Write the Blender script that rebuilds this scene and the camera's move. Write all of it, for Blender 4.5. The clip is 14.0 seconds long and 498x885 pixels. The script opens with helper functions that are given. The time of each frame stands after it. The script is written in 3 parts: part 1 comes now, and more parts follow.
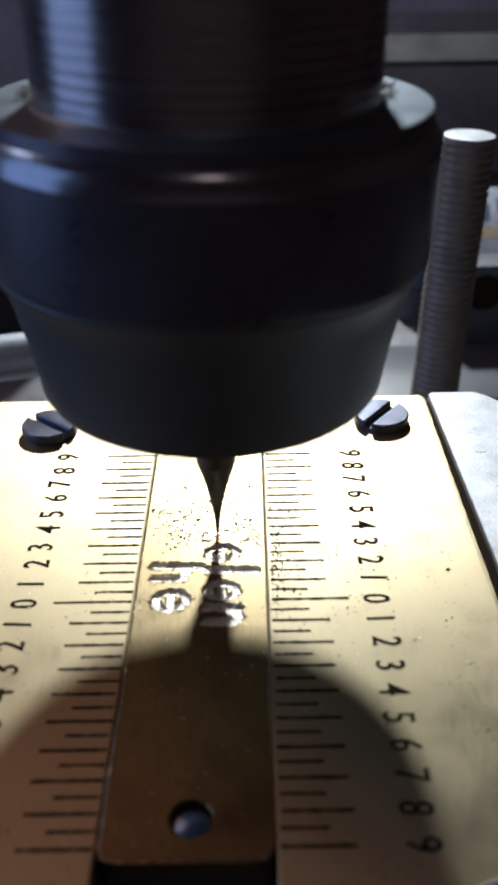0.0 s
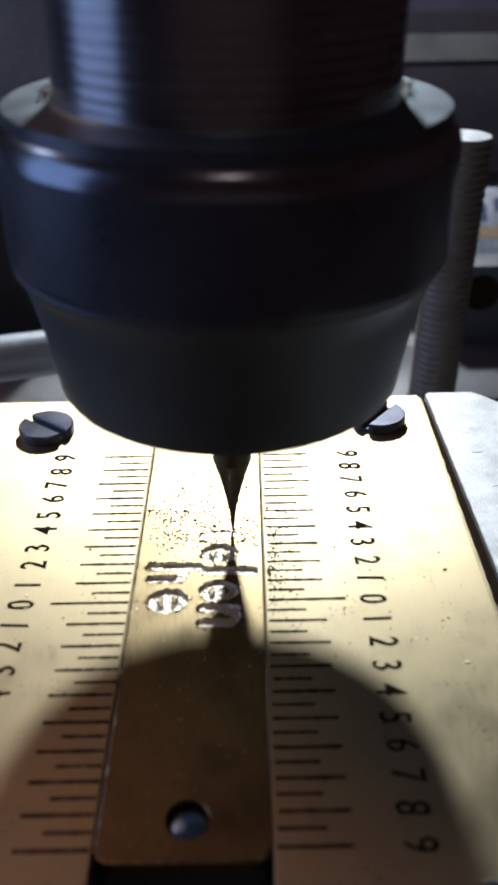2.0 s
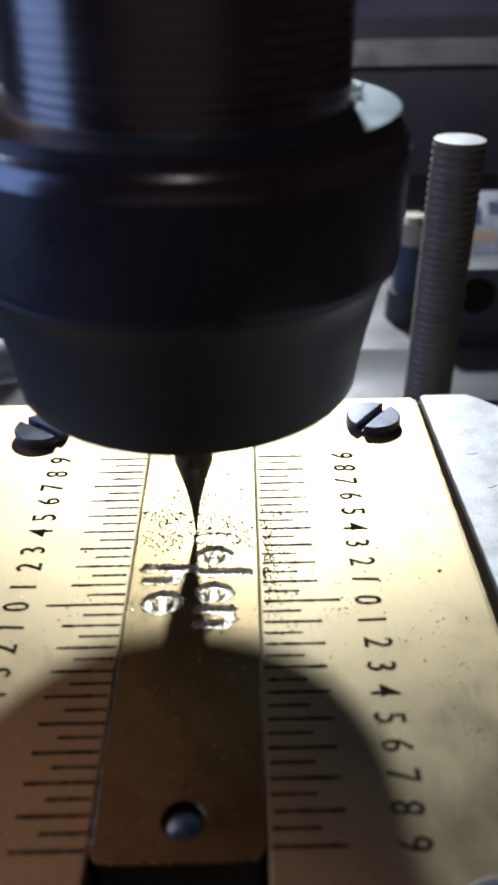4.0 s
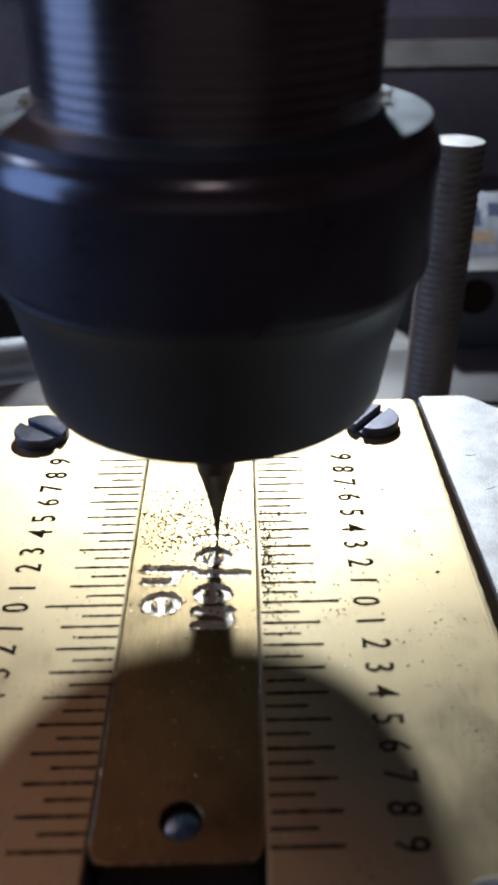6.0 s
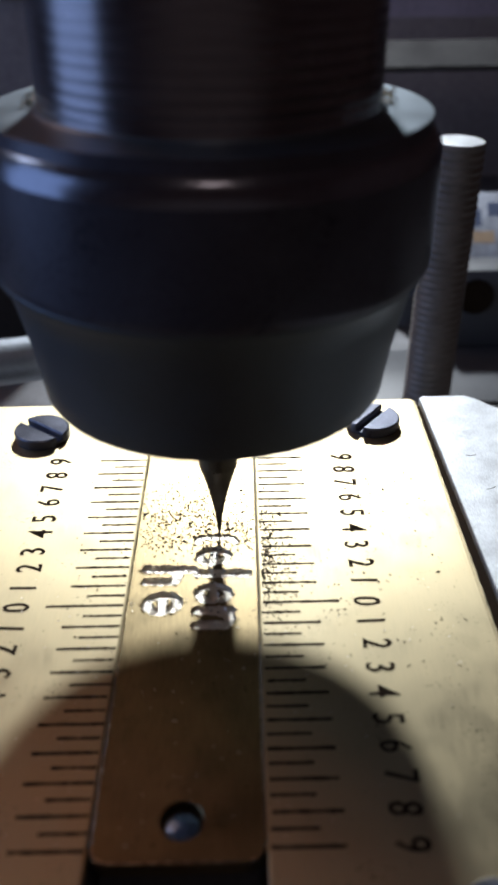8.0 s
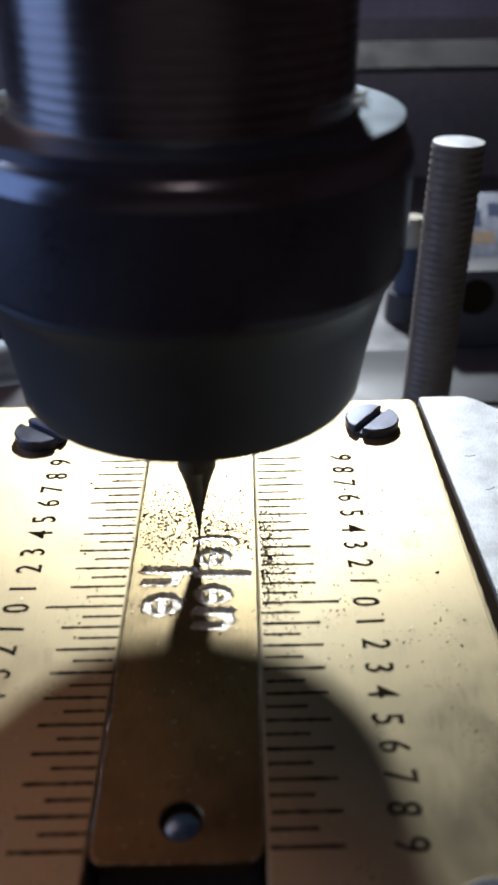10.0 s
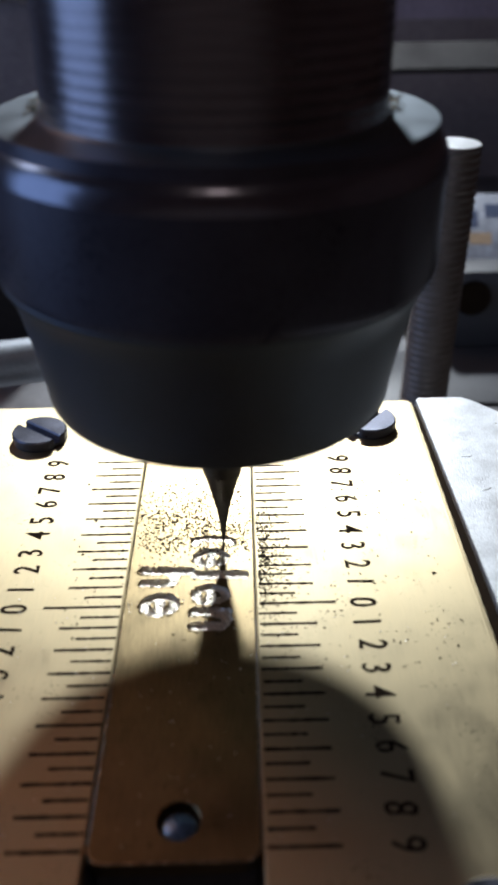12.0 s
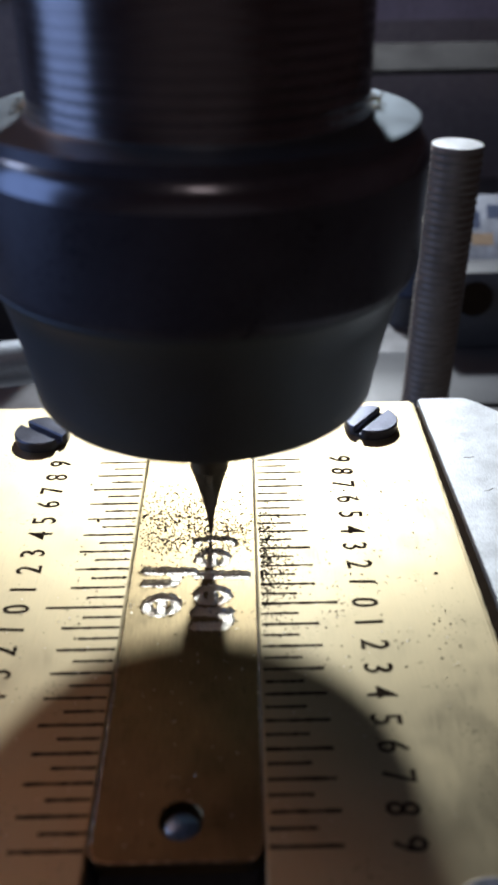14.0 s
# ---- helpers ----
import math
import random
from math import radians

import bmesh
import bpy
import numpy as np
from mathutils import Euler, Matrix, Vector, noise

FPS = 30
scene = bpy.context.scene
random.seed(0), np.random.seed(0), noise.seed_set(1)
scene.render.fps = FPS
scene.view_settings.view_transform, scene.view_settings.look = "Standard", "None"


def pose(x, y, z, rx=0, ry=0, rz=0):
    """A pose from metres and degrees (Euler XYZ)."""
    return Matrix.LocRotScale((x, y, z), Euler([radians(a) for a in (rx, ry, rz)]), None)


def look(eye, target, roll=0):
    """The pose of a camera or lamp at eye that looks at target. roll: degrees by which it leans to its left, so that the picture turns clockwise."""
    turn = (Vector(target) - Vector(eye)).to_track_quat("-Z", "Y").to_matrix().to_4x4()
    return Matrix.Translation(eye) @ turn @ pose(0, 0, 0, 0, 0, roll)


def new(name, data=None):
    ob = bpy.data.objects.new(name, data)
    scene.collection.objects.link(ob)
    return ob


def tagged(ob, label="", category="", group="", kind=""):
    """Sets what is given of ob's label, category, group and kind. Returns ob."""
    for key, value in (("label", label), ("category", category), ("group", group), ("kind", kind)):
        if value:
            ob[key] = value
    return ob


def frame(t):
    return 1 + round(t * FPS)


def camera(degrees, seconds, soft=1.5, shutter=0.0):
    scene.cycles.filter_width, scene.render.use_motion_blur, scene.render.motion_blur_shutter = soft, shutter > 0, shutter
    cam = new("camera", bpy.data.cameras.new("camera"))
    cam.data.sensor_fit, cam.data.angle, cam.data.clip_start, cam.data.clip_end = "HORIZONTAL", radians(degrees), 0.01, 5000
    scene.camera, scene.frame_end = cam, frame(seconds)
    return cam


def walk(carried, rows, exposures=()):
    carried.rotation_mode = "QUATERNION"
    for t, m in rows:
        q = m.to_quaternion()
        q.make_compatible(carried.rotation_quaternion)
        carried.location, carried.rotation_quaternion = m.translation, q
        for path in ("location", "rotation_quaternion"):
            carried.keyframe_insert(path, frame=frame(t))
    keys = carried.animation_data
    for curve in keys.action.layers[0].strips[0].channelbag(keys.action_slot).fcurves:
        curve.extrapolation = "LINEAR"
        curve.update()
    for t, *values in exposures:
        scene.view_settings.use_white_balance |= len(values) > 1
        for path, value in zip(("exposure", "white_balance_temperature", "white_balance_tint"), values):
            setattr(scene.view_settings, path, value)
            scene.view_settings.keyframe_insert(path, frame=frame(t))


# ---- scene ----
# One scale unit of the gauge plates is a sixteenth of an inch; lengths below are in that unit.
U = 0.0015875
LEAN = 0.9

cam = camera(31.73, 14.0, soft=3.0)
cam.data.dof.use_dof = True
cam.data.dof.focus_distance = 71 * U
cam.data.dof.aperture_fstop = 43
walk(cam, [
    (0.0, pose(0.00562, -0.07020, 0.06370, 57.951, 0, 0.151) @ pose(0, 0, 0, 0, 0, -1.018)),
    (0.5, pose(0.00560, -0.07005, 0.06382, 57.859, 0, 0.073) @ pose(0, 0, 0, 0, 0, -0.900)),
    (1.0, pose(0.00567, -0.07026, 0.06376, 57.958, 0, 0.046) @ pose(0, 0, 0, 0, 0, -1.014)),
    (1.5, pose(0.00573, -0.07025, 0.06341, 58.090, 0, 0.068) @ pose(0, 0, 0, 0, 0, -1.029)),
    (2.0, pose(0.00579, -0.07022, 0.06379, 57.948, 0, 0.011) @ pose(0, 0, 0, 0, 0, -1.045)),
    (2.5, pose(0.00595, -0.07060, 0.06388, 58.166, 0, -0.064) @ pose(0, 0, 0, 0, 0, -1.020)),
    (3.0, pose(0.00595, -0.07050, 0.06362, 58.191, 0, -0.173) @ pose(0, 0, 0, 0, 0, -1.039)),
    (5.5, pose(0.00613, -0.07080, 0.06403, 58.220, 0, -0.253) @ pose(0, 0, 0, 0, 0, -1.000)),
    (6.0, pose(0.00616, -0.07077, 0.06402, 58.219, 0, -0.224) @ pose(0, 0, 0, 0, 0, -1.003)),
    (6.5, pose(0.00613, -0.07077, 0.06392, 58.259, 0, -0.251) @ pose(0, 0, 0, 0, 0, -0.989)),
    (7.0, pose(0.00610, -0.07078, 0.06405, 58.204, 0, -0.268) @ pose(0, 0, 0, 0, 0, -0.981)),
    (7.5, pose(0.00607, -0.07078, 0.06406, 58.197, 0, -0.289) @ pose(0, 0, 0, 0, 0, -0.929)),
    (8.0, pose(0.00610, -0.07079, 0.06403, 58.225, 0, -0.221) @ pose(0, 0, 0, 0, 0, -1.012)),
    (10.5, pose(0.00622, -0.07091, 0.06421, 58.230, 0, -0.187) @ pose(0, 0, 0, 0, 0, -1.052)),
    (11.0, pose(0.00614, -0.07093, 0.06396, 58.330, 0, -0.251) @ pose(0, 0, 0, 0, 0, -1.037)),
    (11.5, pose(0.00626, -0.07100, 0.06407, 58.347, 0, -0.279) @ pose(0, 0, 0, 0, 0, -1.033)),
    (12.0, pose(0.00631, -0.07109, 0.06435, 58.274, 0, -0.335) @ pose(0, 0, 0, 0, 0, -1.022)),
    (12.5, pose(0.00622, -0.07106, 0.06432, 58.277, 0, -0.380) @ pose(0, 0, 0, 0, 0, -0.964)),
    (13.0, pose(0.00627, -0.07108, 0.06455, 58.187, 0, -0.334) @ pose(0, 0, 0, 0, 0, -1.005)),
    (13.5, pose(0.00615, -0.07117, 0.06443, 58.294, 0, -0.292) @ pose(0, 0, 0, 0, 0, -0.938)),
    (14.0, pose(0.00624, -0.07121, 0.06442, 58.307, 0, -0.219) @ pose(0, 0, 0, 0, 0, -1.022)),
])

# ---- light ----
world = bpy.data.worlds.new("workshop")
scene.world = world
world.use_nodes = True
world.node_tree.nodes["Background"].inputs[0].default_value = (0.58, 0.46, 0.46, 1)
world.node_tree.nodes["Background"].inputs[1].default_value = 0.03
scene.view_settings.exposure = 0.0


def at(x, y, z, rx=0, ry=0, rz=0):
    return pose(x * U, y * U, z * U, rx, ry, rz)


def lamp(name, kind, energy, color, m, size=0.0, size_y=0.0):
    data = bpy.data.lights.new(name, kind)
    data.energy, data.color = energy, color
    if kind == "AREA":
        data.shape, data.size, data.size_y = "RECTANGLE", size, size_y
    else:
        data.shadow_soft_size = size
    ob = new(name, data)
    ob.matrix_world = m
    return ob


# work lamp behind the spindle; the area lamps after it are added fills
work = lamp("work_lamp", "SPOT", 4.35, (0.91, 0.975, 1.04), look((7 * U, 200 * U, 129 * U), (0.5 * U, 8 * U, 0)), 0.0115)
work.data.spot_size, work.data.spot_blend = radians(80), 0.3
# blue area lamp added at the left for the spindle's blue reflections; no window is built
lamp("blue_side_fill", "AREA", 0.29, (0.34, 0.52, 1.0), look((-0.36, -0.01, 0.11), (0, 0.02, 0.04)), 0.24, 0.3)
# orange fill added high at back left to warm the shaded left plate
lamp("overhead_fill", "AREA", 0.7, (1.0, 0.43, 0.22), look((-0.66, 0.62, 0.86), (0, 0.0, 0.0)), 0.4, 0.4)

# small cool fill added at the left for highlights on the spindle's shoulder
lamp("shoulder_fill", "AREA", 0.22, (0.66, 0.77, 1.0), look((-0.6, 0.32, 0.5), (0, 0.0, 0.03)), 0.12, 0.12)
# unseen front fill, added for the centre highlight on rim and barrel
lamp("overhead_fill", "AREA", 0.23, (1.0, 0.8, 0.74), look((0.04, -0.6, 1.0), (0, 0.0, 0.03)), 0.1, 0.1)


# ---- materials ----
def material(name, base, rough=0.5, metal=0.0, vary=0.15, size=0.002, fine=0.0003, bump=0.1, stretch=(1, 1, 1), aniso=0.0, spots=0.0, flecks=0.0, spec=0.5, film=0.0):
    """Colour and roughness varied at a coarse and a fine scale, with fine relief."""
    m = bpy.data.materials.new(name)
    m.use_nodes = True
    t = m.node_tree
    n, l = t.nodes, t.links
    b = n["Principled BSDF"]
    b.inputs["Metallic"].default_value = metal
    if aniso:
        tv = n.new("ShaderNodeCombineXYZ")
        tv.inputs[0].default_value = 1.0
        l.new(tv.outputs[0], b.inputs["Tangent"])
        b.inputs["Anisotropic"].default_value = aniso
    b.inputs["Specular IOR Level"].default_value = spec
    b.inputs["Coat Weight"].default_value = film
    b.inputs["Coat Roughness"].default_value = 0.42
    co = n.new("ShaderNodeTexCoord")
    mp = n.new("ShaderNodeMapping")
    mp.inputs["Scale"].default_value = stretch
    l.new(co.outputs["Object"], mp.inputs["Vector"])
    n1, n2 = n.new("ShaderNodeTexNoise"), n.new("ShaderNodeTexNoise")
    l.new(co.outputs["Object"], n1.inputs["Vector"])
    l.new(mp.outputs[0], n2.inputs["Vector"])
    for nn, s in ((n1, size), (n2, fine)):
        nn.inputs["Scale"].default_value = 1 / s
        nn.inputs["Detail"].default_value = 5
    info = n.new("ShaderNodeObjectInfo")
    mix = n.new("ShaderNodeMath"); mix.operation = "ADD"
    l.new(n1.outputs["Fac"], mix.inputs[0]); l.new(n2.outputs["Fac"], mix.inputs[1])
    ramp = n.new("ShaderNodeMapRange")
    ramp.inputs["From Min"].default_value, ramp.inputs["From Max"].default_value = 0.7, 1.3
    ramp.inputs["To Min"].default_value, ramp.inputs["To Max"].default_value = 1 - vary, 1 + vary
    l.new(mix.outputs[0], ramp.inputs["Value"])
    mul = n.new("ShaderNodeVectorMath"); mul.operation = "SCALE"
    mul.inputs[0].default_value = base
    l.new(ramp.outputs[0], mul.inputs["Scale"])
    last = mul.outputs[0]
    if spots:
        n3 = n.new("ShaderNodeTexNoise")
        n3.inputs["Scale"].default_value = 1 / (size * 1.7)
        n3.inputs["Detail"].default_value = 8
        n3.inputs["Roughness"].default_value = 0.7
        l.new(co.outputs["Object"], n3.inputs["Vector"])
        r3 = n.new("ShaderNodeMapRange")
        r3.inputs["From Min"].default_value, r3.inputs["From Max"].default_value = 0.58, 0.72
        r3.inputs["To Min"].default_value, r3.inputs["To Max"].default_value = 1.0, 1.0 - spots
        l.new(n3.outputs["Fac"], r3.inputs["Value"])
        m2 = n.new("ShaderNodeVectorMath"); m2.operation = "SCALE"
        l.new(last, m2.inputs[0]); l.new(r3.outputs[0], m2.inputs["Scale"])
        last = m2.outputs[0]
    if flecks:
        n4 = n.new("ShaderNodeTexNoise")
        n4.inputs["Scale"].default_value = 2600.0
        n4.inputs["Detail"].default_value = 2
        l.new(co.outputs["Object"], n4.inputs["Vector"])
        n5 = n.new("ShaderNodeTexNoise")
        n5.inputs["Scale"].default_value = 210.0
        l.new(co.outputs["Object"], n5.inputs["Vector"])
        sm = n.new("ShaderNodeMath"); sm.operation = "MULTIPLY_ADD"
        sm.inputs[1].default_value = 0.5
        l.new(n5.outputs["Fac"], sm.inputs[0]); l.new(n4.outputs["Fac"], sm.inputs[2])
        r4 = n.new("ShaderNodeMapRange")
        r4.inputs["From Min"].default_value, r4.inputs["From Max"].default_value = 0.95, 1.02
        r4.inputs["To Min"].default_value, r4.inputs["To Max"].default_value = 1.0, 1.0 - flecks
        l.new(sm.outputs[0], r4.inputs["Value"])
        m4 = n.new("ShaderNodeVectorMath"); m4.operation = "SCALE"
        l.new(last, m4.inputs[0]); l.new(r4.outputs[0], m4.inputs["Scale"])
        last = m4.outputs[0]
    l.new(last, b.inputs["Base Color"])
    rr = n.new("ShaderNodeMapRange")
    rr.inputs["From Min"].default_value, rr.inputs["From Max"].default_value = 0.7, 1.3
    rr.inputs["To Min"].default_value, rr.inputs["To Max"].default_value = max(rough * 0.8, 0.03), min(rough * 1.2, 1)
    l.new(mix.outputs[0], rr.inputs["Value"])
    l.new(rr.outputs[0], b.inputs["Roughness"])
    if bump:
        bp = n.new("ShaderNodeBump")
        bp.inputs["Strength"].default_value = bump
        bp.inputs["Distance"].default_value = fine * 0.4
        l.new(n2.outputs["Fac"], bp.inputs["Height"])
        l.new(bp.outputs[0], b.inputs["Normal"])
    return m


BRASS = material("brass_plate", (0.56, 0.465, 0.285), 0.5, 0.85, 0.1, 0.006, 0.00012, 0.25, (1, 0.04, 1), aniso=0.8, spots=0.12, flecks=0.7, film=0.2)
STRIP = material("brass_strip", (0.27, 0.203, 0.1), 0.37, 0.88, 0.2, 0.004, 0.00014, 0.25, (1, 0.1, 1), aniso=0.6, spots=0.45, flecks=0.5, film=0.15)
# filling of ticks and digits; also the black of painted shade in gap and recesses
FILL = material("black_filling_and_shade", (0.034, 0.023, 0.015), 0.85, 0.0, 0.3, 0.001, 0.0002, spec=0.03)
STEEL = material("ground_steel", (0.84, 0.87, 0.9), 0.46, 0.55, 0.16, 0.003, 0.0002, 0.4, (1, 0.3, 1), spots=0.3, film=0.5)
OLD_STEEL = material("grey_machine_steel", (0.22, 0.22, 0.23), 0.5, 0.6, 0.25, 0.01, 0.0006, 0.2, spots=0.4)
BLUED = material("blued_screw_steel", (0.18, 0.19, 0.24), 0.34, 0.8, 0.15, 0.003, 0.0003, 0.1)
ROD = material("threaded_rod_steel", (0.28, 0.25, 0.225), 0.48, 0.4, 0.2, 0.003, 0.0003, 0.12)
BLACK = material("blackened_spindle_steel", (0.12, 0.12, 0.15), 0.32, 0.3, 0.2, 0.006, 0.0004, 0.05, spec=0.4)
RIM = material("polished_black_rim_steel", (0.29, 0.3, 0.35), 0.22, 0.85, 0.15, 0.006, 0.0004, 0.04)
BARREL = material("black_turned_barrel_steel", (0.32, 0.3, 0.315), 0.24, 0.85, 0.2, 0.006, 0.0002, 0.06, (0.05, 0.05, 1))
SATIN = material("satin_nose_steel", (0.15, 0.17, 0.19), 0.5, 0.6, 0.15, 0.006, 0.0003, 0.1)
FACE = material("bright_turned_steel", (0.225, 0.275, 0.325), 0.45, 0.85, 0.1, 0.004, 0.0003, 0.1)
PIN = material("polished_pin_steel", (0.25, 0.42, 0.68), 0.3, 0.8, 0.2, 0.001, 0.0001, 0.3)
CUTTER = material("hard_cutter_steel", (0.2, 0.19, 0.17), 0.32, 0.85, 0.2, 0.002, 0.0002, 0.1)
CHIP = material("brass_swarf", (0.06, 0.044, 0.026), 0.6, 0.1, 0.4, 0.0005, 0.0001)
BURR = material("fresh_cut_brass", (0.75, 0.66, 0.48), 0.25, 1.0, 0.3, 0.0006, 0.00015, 0.6)
GROOVE = material("engraved_groove", (0.03, 0.02, 0.011), 0.8, 0.0, 0.4, 0.0006, 0.0001, 0.5, spec=0.1)
WALL = material("dull_plaster", (0.68, 0.6, 0.6), 0.9, 0.0, 0.12, 0.4, 0.02, 0.2)
FLOOR = material("painted_concrete", (0.2, 0.19, 0.19), 0.7, 0.0, 0.2, 0.3, 0.01, 0.2)
DARK = material("dark_enamel", (0.045, 0.038, 0.036), 0.5, 0.0, 0.3, 0.03, 0.002, 0.1)
PAINT = material("grey_enamel", (0.1, 0.105, 0.115), 0.45, 0.0, 0.2, 0.02, 0.001, 0.1)
CREAM = material("cream_plastic", (0.7, 0.66, 0.55), 0.4, 0.0, 0.1)
BLUE = material("blue_grey_enamel", (0.1, 0.13, 0.22), 0.4, 0.0, 0.15)
PALE = material("pale_printed_card", (0.3, 0.33, 0.4), 0.6, 0.0, 0.35, 0.006, 0.002)
PANEL = material("brown_grey_panel_enamel", (0.38, 0.33, 0.33), 0.5, 0.0, 0.25, 0.03, 0.002, 0.1)
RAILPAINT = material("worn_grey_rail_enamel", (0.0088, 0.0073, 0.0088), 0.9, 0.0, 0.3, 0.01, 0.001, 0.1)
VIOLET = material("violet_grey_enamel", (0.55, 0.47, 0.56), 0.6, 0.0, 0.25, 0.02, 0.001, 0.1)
ORANGE = material("orange_print", (0.42, 0.3, 0.2), 0.6, 0.0, 0.2)
CUT = material("routed_brass", (0.9, 0.85, 0.74), 0.42, 0.9, 0.15, 0.0006, 0.0001, 0.5)
BARSTEEL = material("grey_blue_bar_steel", (0.42, 0.46, 0.51), 0.45, 0.5, 0.15, 0.006, 0.0005)


# ---- mesh helpers ----
def finish(bm, smooth=True, angle=35):
    bmesh.ops.scale(bm, vec=(U, U, U), verts=bm.verts)
    bmesh.ops.recalc_face_normals(bm, faces=bm.faces)
    for f in bm.faces:
        f.smooth = smooth
    for e in bm.edges:
        if len(e.link_faces) == 2 and e.calc_face_angle(0) > radians(angle):
            e.smooth = False


def part(name, bm, mat, parent=None, label="", m=None):
    finish(bm)
    me = bpy.data.meshes.new(name)
    bm.to_mesh(me)
    bm.free()
    me.materials.append(mat)
    ob = new(name, me)
    ob.parent = parent
    if m is not None:
        ob.matrix_basis = m
    if label:
        ob["label"] = label
    return ob


def thing(name, m, label, category, group="", kind=""):
    ob = new(name)
    ob.empty_display_size = 0.002
    ob.matrix_basis = m
    return tagged(ob, label, category, group, kind)


def lathe(profile, segs=96, bm=None):
    """Turned body from (radius, height) pairs; radius 0 closes an end."""
    bm = bm or bmesh.new()
    rings = []
    for r, z in profile:
        if r == 0:
            rings.append([bm.verts.new((0, 0, z))])
        else:
            rings.append([bm.verts.new((r * math.cos(2 * math.pi * k / segs), r * math.sin(2 * math.pi * k / segs), z)) for k in range(segs)])
    for a, b in zip(rings, rings[1:]):
        for k in range(segs):
            j = (k + 1) % segs
            if len(a) == 1:
                bm.faces.new((a[0], b[j], b[k]))
            elif len(b) == 1:
                bm.faces.new((a[k], a[j], b[0]))
            else:
                bm.faces.new((a[k], a[j], b[j], b[k]))
    return bm


def box(x0, x1, y0, y1, z0, z1, bevel=0.0, segs=2, bm=None):
    bm = bm or bmesh.new()
    r = bmesh.ops.create_cube(bm, size=1)
    for v in r["verts"]:
        v.co = Vector(((x0 + x1) / 2 + v.co.x * (x1 - x0), (y0 + y1) / 2 + v.co.y * (y1 - y0), (z0 + z1) / 2 + v.co.z * (z1 - z0)))
    if bevel:
        edges = list({e for v in r["verts"] for e in v.link_edges})
        bmesh.ops.bevel(bm, geom=edges, offset=bevel, segments=segs, affect="EDGES", profile=0.5)
    return bm


def outline_slab(outline, z0, z1, bevel=0.0, holes=()):
    """A flat plate from an outline, with round holes (x, y, r) through it."""
    bm = bmesh.new()
    loops = [list(outline)]
    for hole in holes:
        if len(hole) > 3:
            loops.append(list(hole))
            continue
        hx, hy, hr = hole
        loops.append([(hx + hr * math.cos(2 * math.pi * k / 32), hy + hr * math.sin(2 * math.pi * k / 32)) for k in range(32)])
    edges = []
    tops = []
    for lp in loops:
        vs = [bm.verts.new((x, y, z1)) for x, y in lp]
        tops.append(vs)
        edges += [bm.edges.new((a, b)) for a, b in zip(vs, vs[1:] + vs[:1])]
    bmesh.ops.triangle_fill(bm, use_beauty=True, use_dissolve=False, edges=edges)
    top_faces = list(bm.faces)
    for lp_i, vs in enumerate(tops):
        if bevel and len(vs) != 4:
            cx, cy = (sum(v.co.x for v in vs) / len(vs), sum(v.co.y for v in vs) / len(vs))
            rim = []
            sgn = 1 if lp_i == 0 else -1
            n = len(vs)
            for i, v in enumerate(vs):
                a, b = vs[i - 1].co, vs[(i + 1) % n].co
                d = Vector((b.y - a.y, a.x - b.x, 0))
                if d.length > 0:
                    d.normalize()
                if lp_i == 0 and d.dot(v.co - Vector((cx, cy, v.co.z))) < 0:
                    d = -d
                if lp_i > 0 and d.dot(v.co - Vector((cx, cy, v.co.z))) > 0:
                    d = -d
                rim.append(bm.verts.new(v.co + d * bevel - Vector((0, 0, bevel))))
            for i in range(n):
                bm.faces.new((vs[i], vs[(i + 1) % n], rim[(i + 1) % n], rim[i]))
        else:
            rim = vs
        low = [bm.verts.new((v.co.x, v.co.y, z0)) for v in rim]
        n = len(vs)
        for i in range(n):
            bm.faces.new((rim[i], rim[(i + 1) % n], low[(i + 1) % n], low[i]))
    return bm


def rounded(x0, x1, y0, y1, r, n=6):
    pts = []
    for cx, cy, a0 in ((x1 - r, y0 + r, -90), (x1 - r, y1 - r, 0), (x0 + r, y1 - r, 90), (x0 + r, y0 + r, 180)):
        for k in range(n + 1):
            a = radians(a0 + 90 * k / n)
            pts.append((cx + r * math.cos(a), cy + r * math.sin(a)))
    return pts


def stroke(points, width, z0, z1, closed=False, bm=None, jitter=0.0):
    """A flat band of the given width along a line of points."""
    bm = bm or bmesh.new()
    n = len(points)
    left, right, l2, r2 = [], [], [], []
    for i, q in enumerate(points):
        a = points[i - 1] if (closed or i > 0) else q
        b = points[(i + 1) % n] if (closed or i < n - 1) else q
        d = Vector((b[0] - a[0], b[1] - a[1]))
        d.normalize()
        w = width / 2 * (1 + random.uniform(-jitter, jitter))
        s = Vector((-d.y, d.x)) * w
        left.append(bm.verts.new((q[0] + s.x * 0.8, q[1] + s.y * 0.8, z1)))
        right.append(bm.verts.new((q[0] - s.x * 0.8, q[1] - s.y * 0.8, z1)))
        l2.append(bm.verts.new((q[0] + s.x, q[1] + s.y, z0)))
        r2.append(bm.verts.new((q[0] - s.x, q[1] - s.y, z0)))
    for i in range(n if closed else n - 1):
        j = (i + 1) % n
        bm.faces.new((left[i], left[j], right[j], right[i]))
        bm.faces.new((l2[i], l2[j], left[j], left[i]))
        bm.faces.new((right[i], right[j], r2[j], r2[i]))
    if not closed:
        bm.faces.new((left[0], right[0], r2[0], l2[0]))
        bm.faces.new((left[-1], l2[-1], r2[-1], right[-1]))
    return bm


